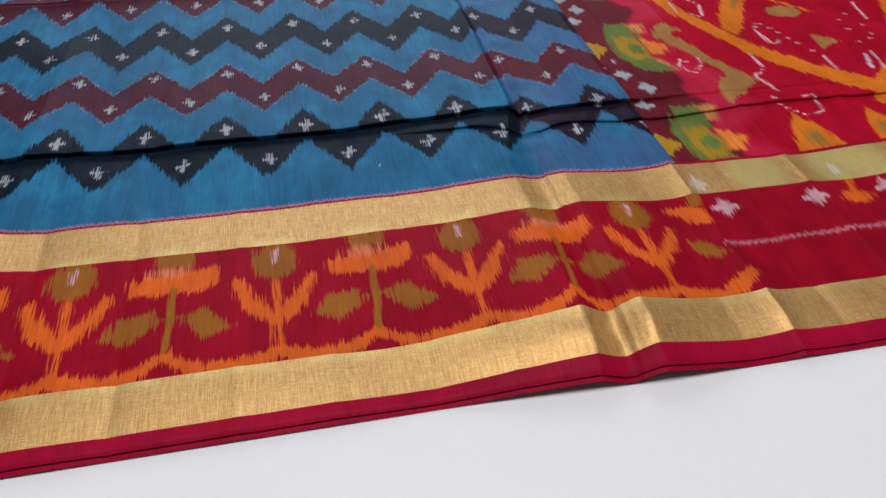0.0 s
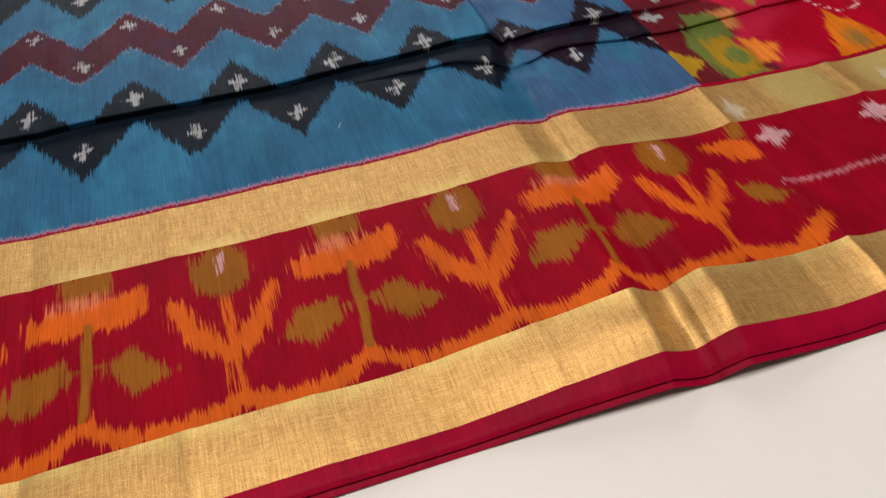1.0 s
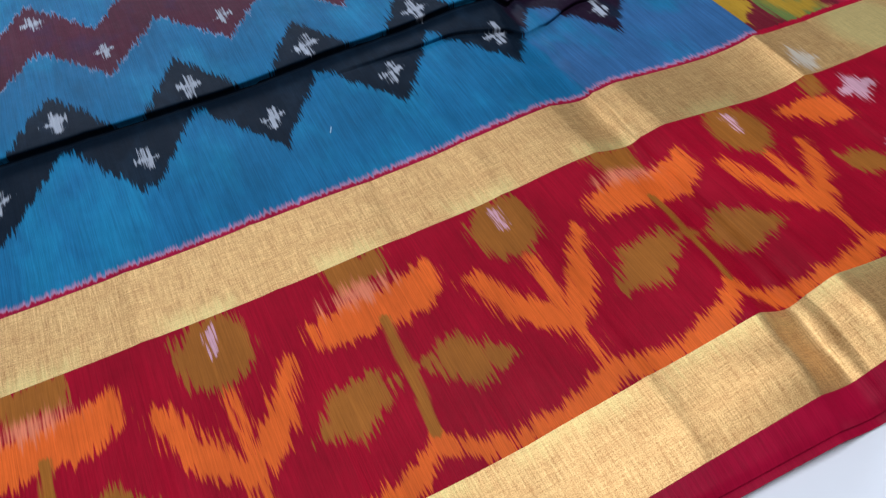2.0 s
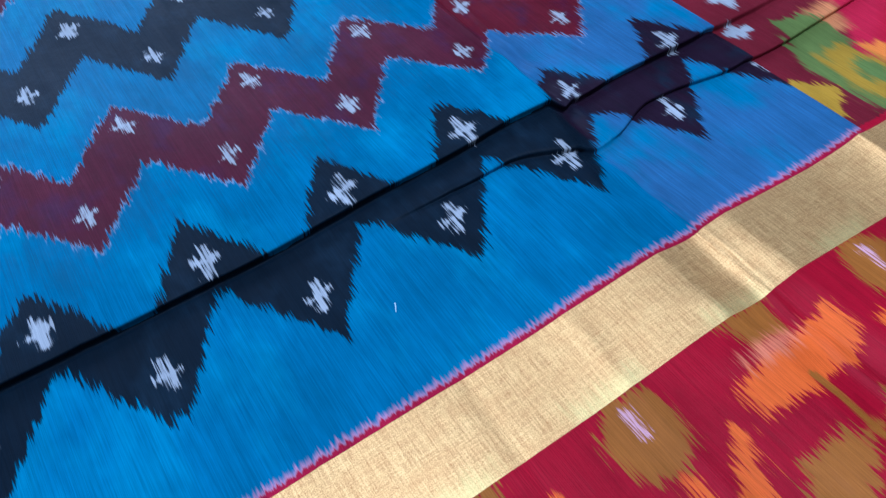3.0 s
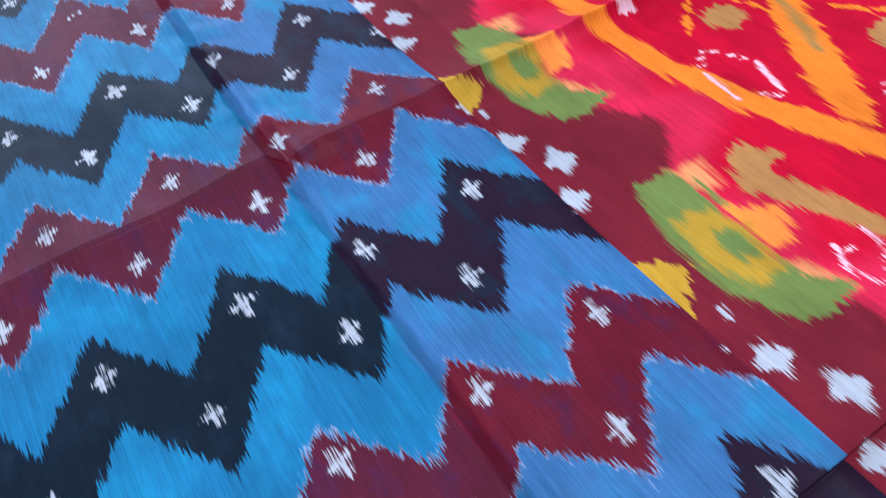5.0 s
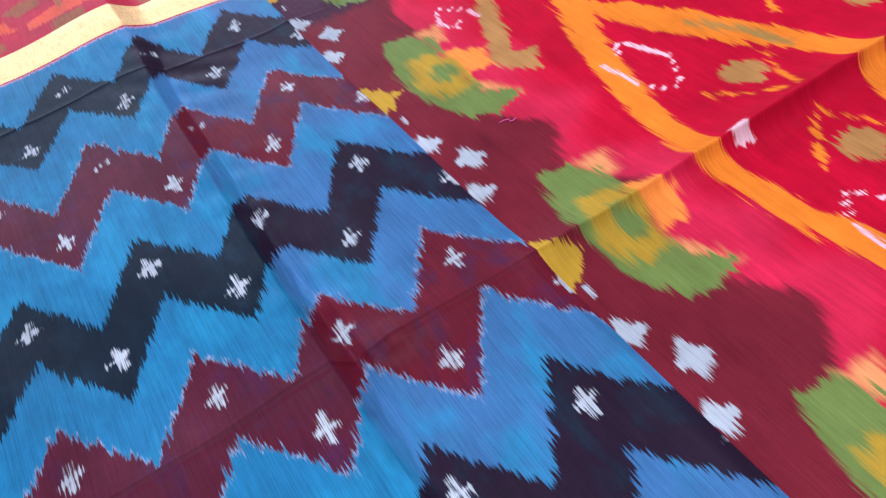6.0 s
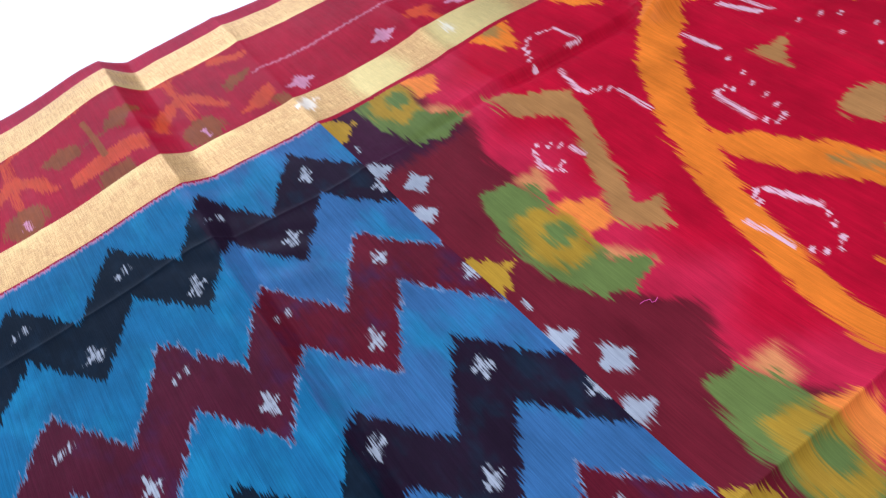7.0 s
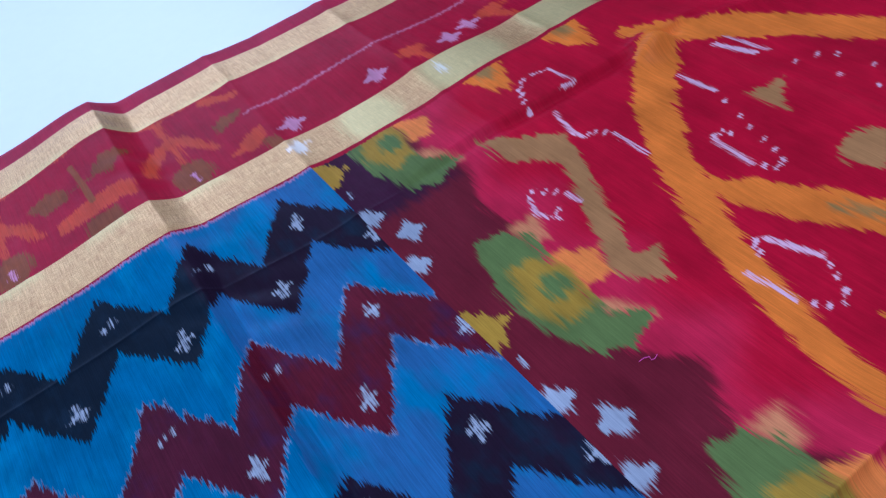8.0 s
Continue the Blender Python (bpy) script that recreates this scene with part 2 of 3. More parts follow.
def lie(x, y):
    """Where the cloth lies: its height at (x, y), and how far it is pushed along y where a fold overhangs."""
    z = 0.0062 + 0 * x
    push = 0 * x
    # soft unevenness
    for fx, fy, ph in WAVES:
        z = z + 0.020 / (fx + fy + 20) * np.sin(fx * x + fy * y + ph)
    # long fold across the cloth: a slow rise, a short drop, a low swell
    a = 0.0022 + 0.0125 * bell(y, 0.165) + 0.0150 * bell(y - WIDTH, 0.21)
    d = x - (FOLD_X - 0.032 + 0.025 * ramp(y, 0.20, 0.33) + 0.007 * ramp(y, 0.86, 0.95) + 0.0015 * np.sin(17 * y))
    z = z + a * np.where(d < 0, bell(d, 0.060), np.maximum(1 - d / 0.021, 0) ** 1.3)
    mid = ramp(y, 0.22, 0.36) * (1 - ramp(y, 0.86, 0.97))
    groove = np.where(d < 0.011, np.clip((d + 0.001) / 0.012, 0, 1), 0.45 * np.clip(1 - (d - 0.011) / 0.006, 0, 1) + 0.55 * (1 - ramp(d, 0.011, 0.055)))
    z = z - mid * (0.0112 + 0.0012 * np.sin(41 * y)) * (1 - 0.35 * ramp(y, 0.62, 0.80)) * groove + mid * (0.0030 * bell(d + 0.018, 0.032) + 0.0010 * kink(d + 0.002, 0.002))
    lit = d - 0.027 + 0.015 * ramp(y, 0.22, 0.34)
    z = z + 0.0018 * np.where(lit < 0, kink(lit, 0.0016), kink(lit, 0.006)) * (1 - ramp(y, 0.86, 0.92))
    swell = np.where(d < 0.042, bell(d - 0.042, 0.015), 0.8 * np.clip(1 - (d - 0.042) / 0.062, 0, 1) + 0.2 * kink(d - 0.042, 0.03))
    z = z + (0.62 * a * (1 - mid) * (1 - 0.85 * ramp(y, 0.84, 0.94)) + 0.0052 * bell(y, 0.2)) * swell
    # pressed folds parallel to it
    for xc, h, w in PRESSED:
        z = z + h * kink(x - xc - 0.006 * np.sin(3 * y + xc * 9), w) * (0.45 + 0.75 * bell(y, 0.26) + 0.15 * bell(y - WIDTH, 0.26))
    # fine dents that cross the long fold
    z = z + 0.0009 * np.sin(210 * y + 90 * x) * bell(d - 0.01, 0.022) * bell(np.mod(y, 0.1) - 0.05, 0.03)
    z = z + 0.0009 * np.sin(150 * x + 230 * y) * bell(x - 0.205, 0.035) * bell(y - 0.865, 0.035)
    # pleat along the first quarter of the width
    e = y - pleat_line(x)
    deep = 1 - 0.78 * ramp(x, 0.26, 0.42)
    z = z + deep * (0.0050 * step_up(e, 0.0045, 0.036) - 0.0004 * bell(e, 0.0012))
    push = push + deep * (-0.0040 * ramp(e, 0.0, 0.0045) * np.exp(-np.maximum(e - 0.0045, 0) / 0.012))
    on = ramp(x, 0.05, 0.15)
    e = y - (0.2875 - 0.015 * ramp(x, 0.14, 0.188) * (1 - 0.75 * ramp(x, 0.195, 0.235)) - 0.006 * ramp(x, 0.24, 0.30) + 0.006 * ramp(x, 0.30, 0.45))
    z = z + on * (0.0026 * step_up(e, 0.0022, 0.014) - 0.0006 * bell(e, 0.0010))
    push = push + on * (-0.0018 * bell(e - 0.0020, 0.0014) + 0.0008 * bell(e, 0.0012))
    # middle of the width: a valley that turns into a tent in the end piece
    e = y - (0.600 - 0.006 * ramp(x, 0.15, 0.35))
    tent = ramp(x, 0.285, 0.33)
    z = z + (1 - tent) * (0.0056 * np.where(e > 0, kink(e, 0.030), kink(e, 0.014)) - 0.0007 * bell(e + 0.0018, 0.0018))
    push = push + (1 - tent) * (-0.0007 * bell(e - 0.0020, 0.0016) + 0.0004 * bell(e + 0.0002, 0.0012))
    z = z + tent * (0.0095 + 0.0055 * ramp(x, 0.36, 0.48)) * np.where(e > 0, kink(e, 0.017), kink(e, 0.0050))
    z = z + 0.0030 * np.exp(-(((x - FOLD_X - 0.022) / 0.010) ** 2 + (e / 0.008) ** 2))
    # third quarter: a fine crease that deepens in the end piece
    e = y - (0.905 - 0.010 * ramp(x, 0.15, 0.30) - 0.007 * ramp(x, 0.40, 0.50))
    z = z + 0.0006 * kink(e, 0.0016) * (1 - ramp(x, 0.3, 0.36))
    z = z + 0.0055 * ramp(y, 0.860, 0.965) * (1 - ramp(y, 0.965, 1.10)) * (1 - ramp(x, 0.22, 0.34))
    roll = ramp(x, 0.31, 0.44) * (1 - ramp(x, 0.555, 0.66))
    z = z + roll * (0.0048 * step_up(e, 0.0090, 0.045) - 0.0012 * bell(e, 0.004))
    # pucker where the creases meet in the end piece
    z = z + 0.0150 * np.exp(-(((x - 0.562) / 0.016) ** 2 + ((y - 0.884) / 0.012) ** 2)) - 0.0060 * np.exp(-(((x - 0.582) / 0.007) ** 2 + ((y - 0.888) / 0.010) ** 2))
    f = x - (0.578 + 0.17 * (0.878 - y))
    z = z + 0.0050 * np.where(f > 0, kink(f, 0.030), kink(f, 0.007)) * ramp(y, 0.66, 0.76) * (1 - ramp(y, 0.865, 0.895))
    f = y - (0.893 - 0.35 * (x - 0.590))
    z = z + 0.0048 * ramp(x, 0.575, 0.60) * np.where(f > 0, kink(f, 0.026), kink(f, 0.006)) * (1 - ramp(x, 0.66, 0.78))
    # the two long edges settle on the floor
    edge = np.minimum(y, FAR_EDGE - y) - 0.004
    keep = np.where(y < 0.5, 0.52, 0.75)
    z = 0.0030 + (z - 0.0030) * (keep + (1 - keep) * ramp(edge, -0.004, 0.035))
    z = z - 0.0016 * (1 - ramp(edge, -0.002, 0.003))
    # the cut edges wander a little
    push = push + 0.0050 * (1 - ramp(x, 0.05, 0.24)) * (1 - ramp(y, 0.0, 0.018)) + 0.010 * ramp(y, FAR_EDGE - 0.018, FAR_EDGE)
    return np.maximum(z, 0.0016), push


STEP = 0.0022
X0, X1 = -0.62, 1.02


def end_of_field(y):
    return 0.3085 - 0.010 * y


# ---------------------------------------------------------------- dye outlines as signed distances (negative inside)
def seg(x, y, ax, ay, bx, by, r0, r1=None):
    r1 = r0 if r1 is None else r1
    dx, dy = bx - ax, by - ay
    t = np.clip(((x - ax) * dx + (y - ay) * dy) / (dx * dx + dy * dy + 1e-12), 0, 1)
    return np.hypot(x - ax - t * dx, y - ay - t * dy) - (r0 + (r1 - r0) * t)


def chain(x, y, pts):
    """A stroke through (x, y, half width) points."""
    d = np.full_like(x, 9.0)
    for (ax, ay, ra), (bx, by, rb) in zip(pts[:-1], pts[1:]):
        d = np.minimum(d, seg(x, y, ax, ay, bx, by, ra, rb))
    return d


def oval(x, y, cx, cy, rx, ry):
    k = np.hypot((x - cx) / rx, (y - cy) / ry)
    return (k - 1) * min(rx, ry)


def shape(x, y, pts):
    """Signed distance to a closed outline."""
    d = np.full_like(x, 9.0)
    inside = np.zeros(x.shape, bool)
    for (ax, ay), (bx, by) in zip(pts, pts[1:] + pts[:1]):
        d = np.minimum(d, seg(x, y, ax, ay, bx, by, 0.0))
        if ay != by:
            inside ^= ((ay > y) != (by > y)) & (x < (bx - ax) * (y - ay) / (by - ay) + ax)
    return np.where(inside, -d, d)


def union(*some):
    return np.minimum.reduce(some)


def cross(x, y, cx, cy, s, rng):
    """A white tied mark: one long stroke along the weft and two uneven arms."""
    lean, left, right = rng.uniform(-0.0016, 0.0016), rng.uniform(-0.0024, 0.0014), rng.uniform(-0.0014, 0.0024)
    long = seg(x, y, cx - lean, cy - 0.0058 * s, cx + lean, cy + 0.0068 * s, 0.0018 * s, 0.0012 * s)
    a = seg(x, y, cx, cy, cx - 0.0043 * s, cy + left, 0.0019 * s, rng.uniform(0.0009, 0.0019))
    b = seg(x, y, cx, cy - 0.0006, cx + 0.0043 * s, cy + right, 0.0019 * s, rng.uniform(0.0009, 0.0019))
    return union(long, a, b)


PERIOD = 0.0688
# middle of each zigzag, half its height, half its breadth, and the two rows of white marks
ZIGZAG = ((0.2965, 0.0250, 0.0240, 0.316, 0.274), (0.3917, 0.0222, 0.0252, 0.419, 0.369), (0.4938, 0.0250, 0.0278, 0.519, 0.471), (0.5990, 0.0235, 0.0272, 0.620, 0.574),
          (0.6968, 0.0248, 0.0262, 0.721, 0.672), (0.8005, 0.0258, 0.0276, 0.823, 0.774), (0.9000, 0.0225, 0.0245, 0.919, 0.877))


def drift(x, y):
    """The rows slip a little along the cloth from one long edge to the other."""
    return -(0.003 + 0.006 * ramp(x, 0.15, 0.24)) * np.clip((y - 0.36) / 0.4, 0, 1)


def field_dye(x, y):
    far = np.full_like(x, 0.05)
    ink, maroon, white = far, far, far
    rng = random.Random(11)
    for row, (mid, amp, half, up, low) in enumerate(ZIGZAG):
        u = (x - drift(x, y) + 0.002) / PERIOD
        wave = mid + amp * (1 - 4 * np.abs(u - np.round(u)))
        slope = 4 * amp / PERIOD
        reach = np.where(y > wave, half - (0.004 if row == 0 else 0), half)
        d = (np.abs(y - wave) - reach) / math.hypot(1, slope) * 1.15
        if row == 0:  # the pleat swallows the upper notches
            d = np.where(y < pleat_line(x) + 0.001, (wave - half - y) / math.hypot(1, slope) * 1.15, d)
        if row % 2:
            maroon = np.minimum(maroon, d)
        else:
            ink = np.minimum(ink, d)
        for k in range(-9, 6):
            for cy, off in ((up, 0.0), (low, 0.5)):
                sx = drift(np.array((k + off) * PERIOD), np.array(cy))
                cx = (k + off) * PERIOD - 0.001 + float(sx) + rng.uniform(-0.0012, 0.0012)
                jy, s = rng.uniform(-0.002, 0.002), rng.uniform(1.02, 1.20) if row == 0 else rng.uniform(0.88, 1.06)
                near = (np.abs(x[0] - cx) < 0.02).nonzero()[0]
                if not len(near):
                    continue
                i = slice(near[0], near[-1] + 1)
                if row > 4 and k < 4 and not off:
                    m = union(seg(x[:, i], y[:, i], cx - 0.004, cy - 0.001, cx - 0.003, cy + 0.002, 0.0008), seg(x[:, i], y[:, i], cx + 0.004, cy + 0.001, cx + 0.004, cy + 0.005, 0.0008))
                else:
                    m = cross(x[:, i], y[:, i], cx, cy + jy, s, rng)
                white = white.copy()
                white[:, i] = np.minimum(white[:, i], m)
    hem = np.minimum(y - 0.2084, 0.9611 - y)
    return {"ink": ink, "maroon": maroon, "fringe": maroon - 0.0010, "white": white, "hem": hem, "lint": hem - 0.0018, "tone": FOLD_X - 0.007 - x + 0.0 * y}


def pallu_dye(x, y):
    v = np.abs(y - 0.592)  # the end piece mirrors about its middle
    out = {}
    wav = 0.364 + 0.008 * np.cos(2 * np.pi * (v - 0.09) / 0.175) + 0.005 * np.sin(95 * y) + 0.018 * bell(y - 0.502, 0.018) - 0.010 * bell(y - 0.700, 0.016) + 0.024 * bell(v, 0.022) + 0.014 * ramp(v, 0.27, 0.31)
    out["wine"] = x - wav
    out["purple"] = np.maximum(x - wav + 0.010, 0.882 - y)
    out["pink"] = x - wav - 0.034 + 0.02 * np.sin(60 * y) * np.sin(31 * y)
    stroke = chain(x, v, [(0.419, 0.0, 0.0090), (0.4245, 0.045, 0.0098), (0.4395, 0.105, 0.0108), (0.4565, 0.150, 0.0112), (0.481, 0.203, 0.0125), (0.516, 0.248, 0.0150), (0.553, 0.281, 0.0165), (0.577, 0.300, 0.012)])
    arm = chain(x, v, [(0.560, 0.318, 0.007), (0.590, 0.288, 0.015), (0.619, 0.270, 0.018), (0.648, 0.243, 0.018), (0.687, 0.187, 0.015), (0.72, 0.11, 0.016), (0.73, 0.0, 0.014)])
    leaf = shape(x, v, [(0.479, 0.171), (0.493, 0.158), (0.514, 0.125), (0.535, 0.087), (0.556, 0.045), (0.568, -0.01), (0.546, -0.01), (0.534, 0.040), (0.511, 0.075), (0.487, 0.115), (0.475, 0.150)])
    wedge = union(shape(x, v, [(0.425, 0.392), (0.478, 0.392), (0.466, 0.352), (0.452, 0.326), (0.440, 0.352)]), shape(x, v, [(0.508, 0.392), (0.555, 0.380), (0.534, 0.326), (0.516, 0.352)]))
    dash = chain(x, v, [(0.464, 0.043, 0.001), (0.472, 0.032, 0.0024), (0.478, 0.026, 0.0012), (0.492, 0.013, 0.002)])
    dash = union(dash, chain(x, v, [(0.602, 0.126, 0.001), (0.588, 0.108, 0.003), (0.575, 0.094, 0.0015), (0.561, 0.077, 0.003)]), chain(x, v, [(0.500, 0.008, 0.001), (0.509, 0.026, 0.002), (0.520, 0.048, 0.001)]))
    out["orange"] = union(stroke, arm, leaf, wedge, dash)
    out["core"] = union(chain(x, v, [(0.512, 0.104, 0.002), (0.528, 0.076, 0.005), (0.540, 0.045, 0.003)]), oval(x, v, 0.453, 0.366, 0.007, 0.012), oval(x, v, 0.532, 0.365, 0.007, 0.012))
    hook = shape(x, v, [(0.400, 0.305), (0.424, 0.289), (0.451, 0.266), (0.441, 0.242), (0.428, 0.214), (0.415, 0.180), (0.405, 0.160), (0.420, 0.154), (0.406, 0.132), (0.391, 0.142), (0.386, 0.161), (0.398, 0.182), (0.415, 0.218), (0.427, 0.245), (0.415, 0.262), (0.402, 0.273)])
    out["brown"] = union(hook, oval(x, v, 0.495, 0.042, 0.014, 0.013), oval(x, v, 0.568, 0.121, 0.020, 0.015), shape(x, v, [(0.562, 0.212), (0.590, 0.200), (0.566, 0.178)]), oval(x, v, 0.615, 0.05, 0.014, 0.012))
    green, olive, heart, ember, peach, yellow, blob = ([] for _ in range(7))
    for cy in (0.2360, 0.4110, 0.5850, 0.7645, 0.9430):
        a, b = x - 0.348, y - cy
        # left of the middle the flowers open the same way
        green.append(shape(a, b, [(-0.008, 0.058), (0.014, 0.053), (0.022, 0.040), (0.020, 0.022), (0.010, 0.000), (0.016, -0.020), (0.016, -0.034), (0.034, -0.050), (0.012, -0.058), (-0.006, -0.051), (-0.019, -0.022), (-0.020, 0.020)]))
        olive.append(shape(a, b, [(-0.006, 0.027), (0.014, 0.024), (0.022, 0.004), (0.014, -0.024), (-0.004, -0.027), (-0.014, -0.003)]))
        heart.append(oval(a, b, 0.007, -0.001, 0.008, 0.011))
        ember.append(shape(a, b, [(0.018, 0.022), (0.044, 0.004), (0.034, -0.016), (0.018, -0.014), (0.020, 0.004)]))
        peach.append(union(shape(a, b, [(0.014, 0.053), (0.036, 0.052), (0.030, 0.032), (0.014, 0.034)]), shape(a, b, [(0.012, -0.020), (0.024, -0.030), (0.033, -0.052), (0.014, -0.036)])))
        xe = end_of_field(cy)
        yellow.append(shape(x, b, [(xe - 0.01, 0.018), (xe + 0.004, 0.017), (xe + 0.021, 0.001), (xe + 0.001, -0.019), (xe - 0.01, -0.012)]))
    for cy in (0.328, 0.507, 0.681, 0.861):
        out_x = end_of_field(cy) + (0.008 if cy < 0.4 else 0.0)
        for dx, dy, r in ((0.0040, 0.0255, 1.0), (0.0180, -0.001, 1.15), (0.0050, -0.028, 1.0)):
            blob.append(union(oval(x, y, out_x + dx, cy + dy, 0.0044 * r, 0.0088 * r), seg(x, y, out_x + dx - 0.0055, cy + dy + 0.001, out_x + dx + 0.0055, cy + dy - 0.001, 0.0036)))
        blob.append(seg(x, y, out_x + 0.005, cy + 0.052, out_x + 0.0055, cy + 0.058, 0.0014))
    for key, some in (("green", green), ("olive", olive), ("heart", heart), ("ember", ember), ("peach", peach), ("yellow", yellow), ("blob", blob)):
        out[key] = union(*some)
    w = [chain(x, v, p) for p in (
        [(0.460, 0.290, 0.0016), (0.453, 0.262, 0.0020), (0.456, 0.254, 0.0012)], [(0.471, 0.242, 0.0016), (0.472, 0.213, 0.0018)],
        [(0.474, 0.332, 0.0012), (0.487, 0.328, 0.0016), (0.491, 0.303, 0.0016)], [(0.491, 0.302, 0.0010), (0.479, 0.304, 0.0014)],
        [(0.411, 0.224, 0.0014), (0.412, 0.212, 0.0018)], [(0.391, 0.238, 0.0014), (0.386, 0.224, 0.0018), (0.393, 0.211, 0.0016)],
        [(0.550, 0.257, 0.0020), (0.553, 0.226, 0.0020)], [(0.509, 0.160, 0.0020), (0.510, 0.191, 0.0020)],
        [(0.466, 0.116, 0.0022), (0.476, 0.088, 0.0022)], [(0.442, 0.078, 0.0020), (0.438, 0.107, 0.0020)],
        [(0.590, 0.258, 0.0030), (0.600, 0.232, 0.0028)], [(0.604, 0.262, 0.0018), (0.610, 0.228, 0.0018)], [(0.66, 0.15, 0.0018), (0.668, 0.11, 0.0018)])]
    dots = [(0.448, 0.302), (0.450, 0.311), (0.454, 0.318), (0.458, 0.325), (0.465, 0.331), (0.459, 0.254), (0.464, 0.252), (0.468, 0.247), (0.396, 0.240), (0.402, 0.234), (0.407, 0.229), (0.397, 0.216), (0.548, 0.213), (0.541, 0.195),
            (0.536, 0.183), (0.532, 0.169), (0.528, 0.158), (0.522, 0.148), (0.516, 0.147), (0.512, 0.153), (0.513, 0.193), (0.519, 0.192), (0.522, 0.187), (0.455, 0.111), (0.457, 0.116), (0.461, 0.118), (0.473, 0.080)]
    more = [(0.469, 0.073), (0.463, 0.064), (0.457, 0.060), (0.451, 0.064), (0.446, 0.070), (0.61, 0.205), (0.617, 0.175), (0.622, 0.150), (0.628, 0.20), (0.636, 0.19), (0.641, 0.166), (0.640, 0.135)]
    w += [seg(x, v, a - 0.0014, b, a + 0.0014, b + 0.0012, 0.0015) for a, b in dots + more]
    w.append(shape(x, v, [(0.436, 0.004), (0.452, 0.006), (0.446, -0.012)]))
    out["mark"] = union(*w) + 0.0003
    out["hem"] = np.minimum(y - 0.2100, FAR_EDGE - 0.2105 - y)
    return out


def border_dye(x, y, ground=1.0):
    """Flowers of the border. y runs from the near long edge; the far border is its mirror image."""
    orange, brown, stem, white, blush = ([np.full_like(x, 0.05)] for _ in range(5))
    last = 0.300
    for k in range(6):
        c = 0.2395 - 0.1375 * k
        brown.append(oval(x, y, c, 0.1490, 0.0160, 0.0185))
        white.append(seg(x, y, c, 0.1485, c + 0.0005, 0.1595, 0.0017))
        orange.append(chain(x, y, [(c, 0.132, 0.0022), (c, 0.098, 0.0030), (c, 0.064, 0.0024)]))
        orange.append(chain(x, y, [(c - 0.026, 0.130, 0.0038), (c - 0.018, 0.108, 0.0065), (c, 0.090, 0.0055)]))
        orange.append(chain(x, y, [(c + 0.026, 0.129, 0.0030), (c + 0.015, 0.108, 0.0060), (c, 0.090, 0.0055)]))
        f = c - 0.0688
        orange.append(shape(x, y, [(f - 0.031, 0.142), (f - 0.029, 0.129), (f - 0.010, 0.126), (f + 0.022, 0.127), (f + 0.030, 0.134), (f + 0.029, 0.150), (f + 0.014, 0.147), (f - 0.014, 0.146)]))
        brown.append(shape(x, y, [(f - 0.015, 0.168), (f + 0.014, 0.168), (f + 0.012, 0.150), (f - 0.012, 0.149)]))
        blush.append(oval(x, y, f - 0.003, 0.1475, 0.011, 0.004))
        stem.append(chain(x, y, [(f, 0.130, 0.0024), (f - 0.001, 0.102, 0.0026), (f - 0.003, 0.076, 0.0022)]))
        brown.append(shape(x, y, [(f - 0.044, 0.092), (f - 0.034, 0.109), (f - 0.012, 0.110), (f - 0.011, 0.098), (f - 0.027, 0.085)]))
        brown.append(shape(x, y, [(f + 0.006, 0.101), (f + 0.022, 0.110), (f + 0.041, 0.089), (f + 0.021, 0.083)]))
        brown.append(seg(x, y, f - 0.014, 0.103, f + 0.010, 0.104, 0.0015))
    # scalloped ground line
    ph = ((x - 0.1670) / 0.1375) % 1.0
    tri = np.minimum(np.abs(ph - 0.0), np.abs(ph - 1.0)) * 0.1375
    mid = np.abs(ph - 0.53) * 0.1375
    topline = 0.0585 - 0.008 * (1 - ground) + 0.020 * ground * np.exp(-tri / 0.016) + 0.012 * np.exp(-mid / 0.014)
    low = 0.052 + 0.014 * ground * np.exp(-(tri / 0.012) ** 2) + 0.005 * np.exp(-(mid / 0.008) ** 2)
    orange.append(np.maximum(np.maximum((y - topline), (low - y)), x - last))
    orange.append(seg(x, y, 0.282, 0.062, 0.304, 0.074, 0.006, 0.004))
    # the plain stretch beside the end piece
    orange.append(shape(x, y, [(0.270, 0.152), (0.290, 0.133), (0.303, 0.131), (0.302, 0.147), (0.292, 0.156)]))
    brown.append(shape(x, y, [(0.274, 0.115), (0.290, 0.108), (0.300, 0.098), (0.282, 0.094), (0.274, 0.104)]))
    brown.append(seg(x, y, 0.303, 0.172, 0.300, 0.155, 0.005))
    for cx, cy in ((0.323, 0.148), (0.403, 0.146), (0.475, 0.150), (0.500, 0.142)):
        white.append(union(oval(x, y, cx, cy, 0.005, 0.010), seg(x, y, cx - 0.009, cy, cx + 0.009, cy, 0.0028)))
    orange.append(union(oval(x, y, 0.440, 0.143, 0.013, 0.008), seg(x, y, 0.442, 0.15, 0.448, 0.168, 0.0035)))
    orange.append(union(oval(x, y, 0.525, 0.140, 0.013, 0.008), seg(x, y, 0.528, 0.15, 0.538, 0.168, 0.0035)))
    chalk = np.maximum(np.abs(y - 0.1065 - 0.0009 * np.sin(x * 900)) - 0.0014, 0.300 - x)
    return {"orange": union(*orange), "brown": union(*brown), "stem": union(*stem), "white": union(*white), "blush": union(*blush), "chalk": chalk}


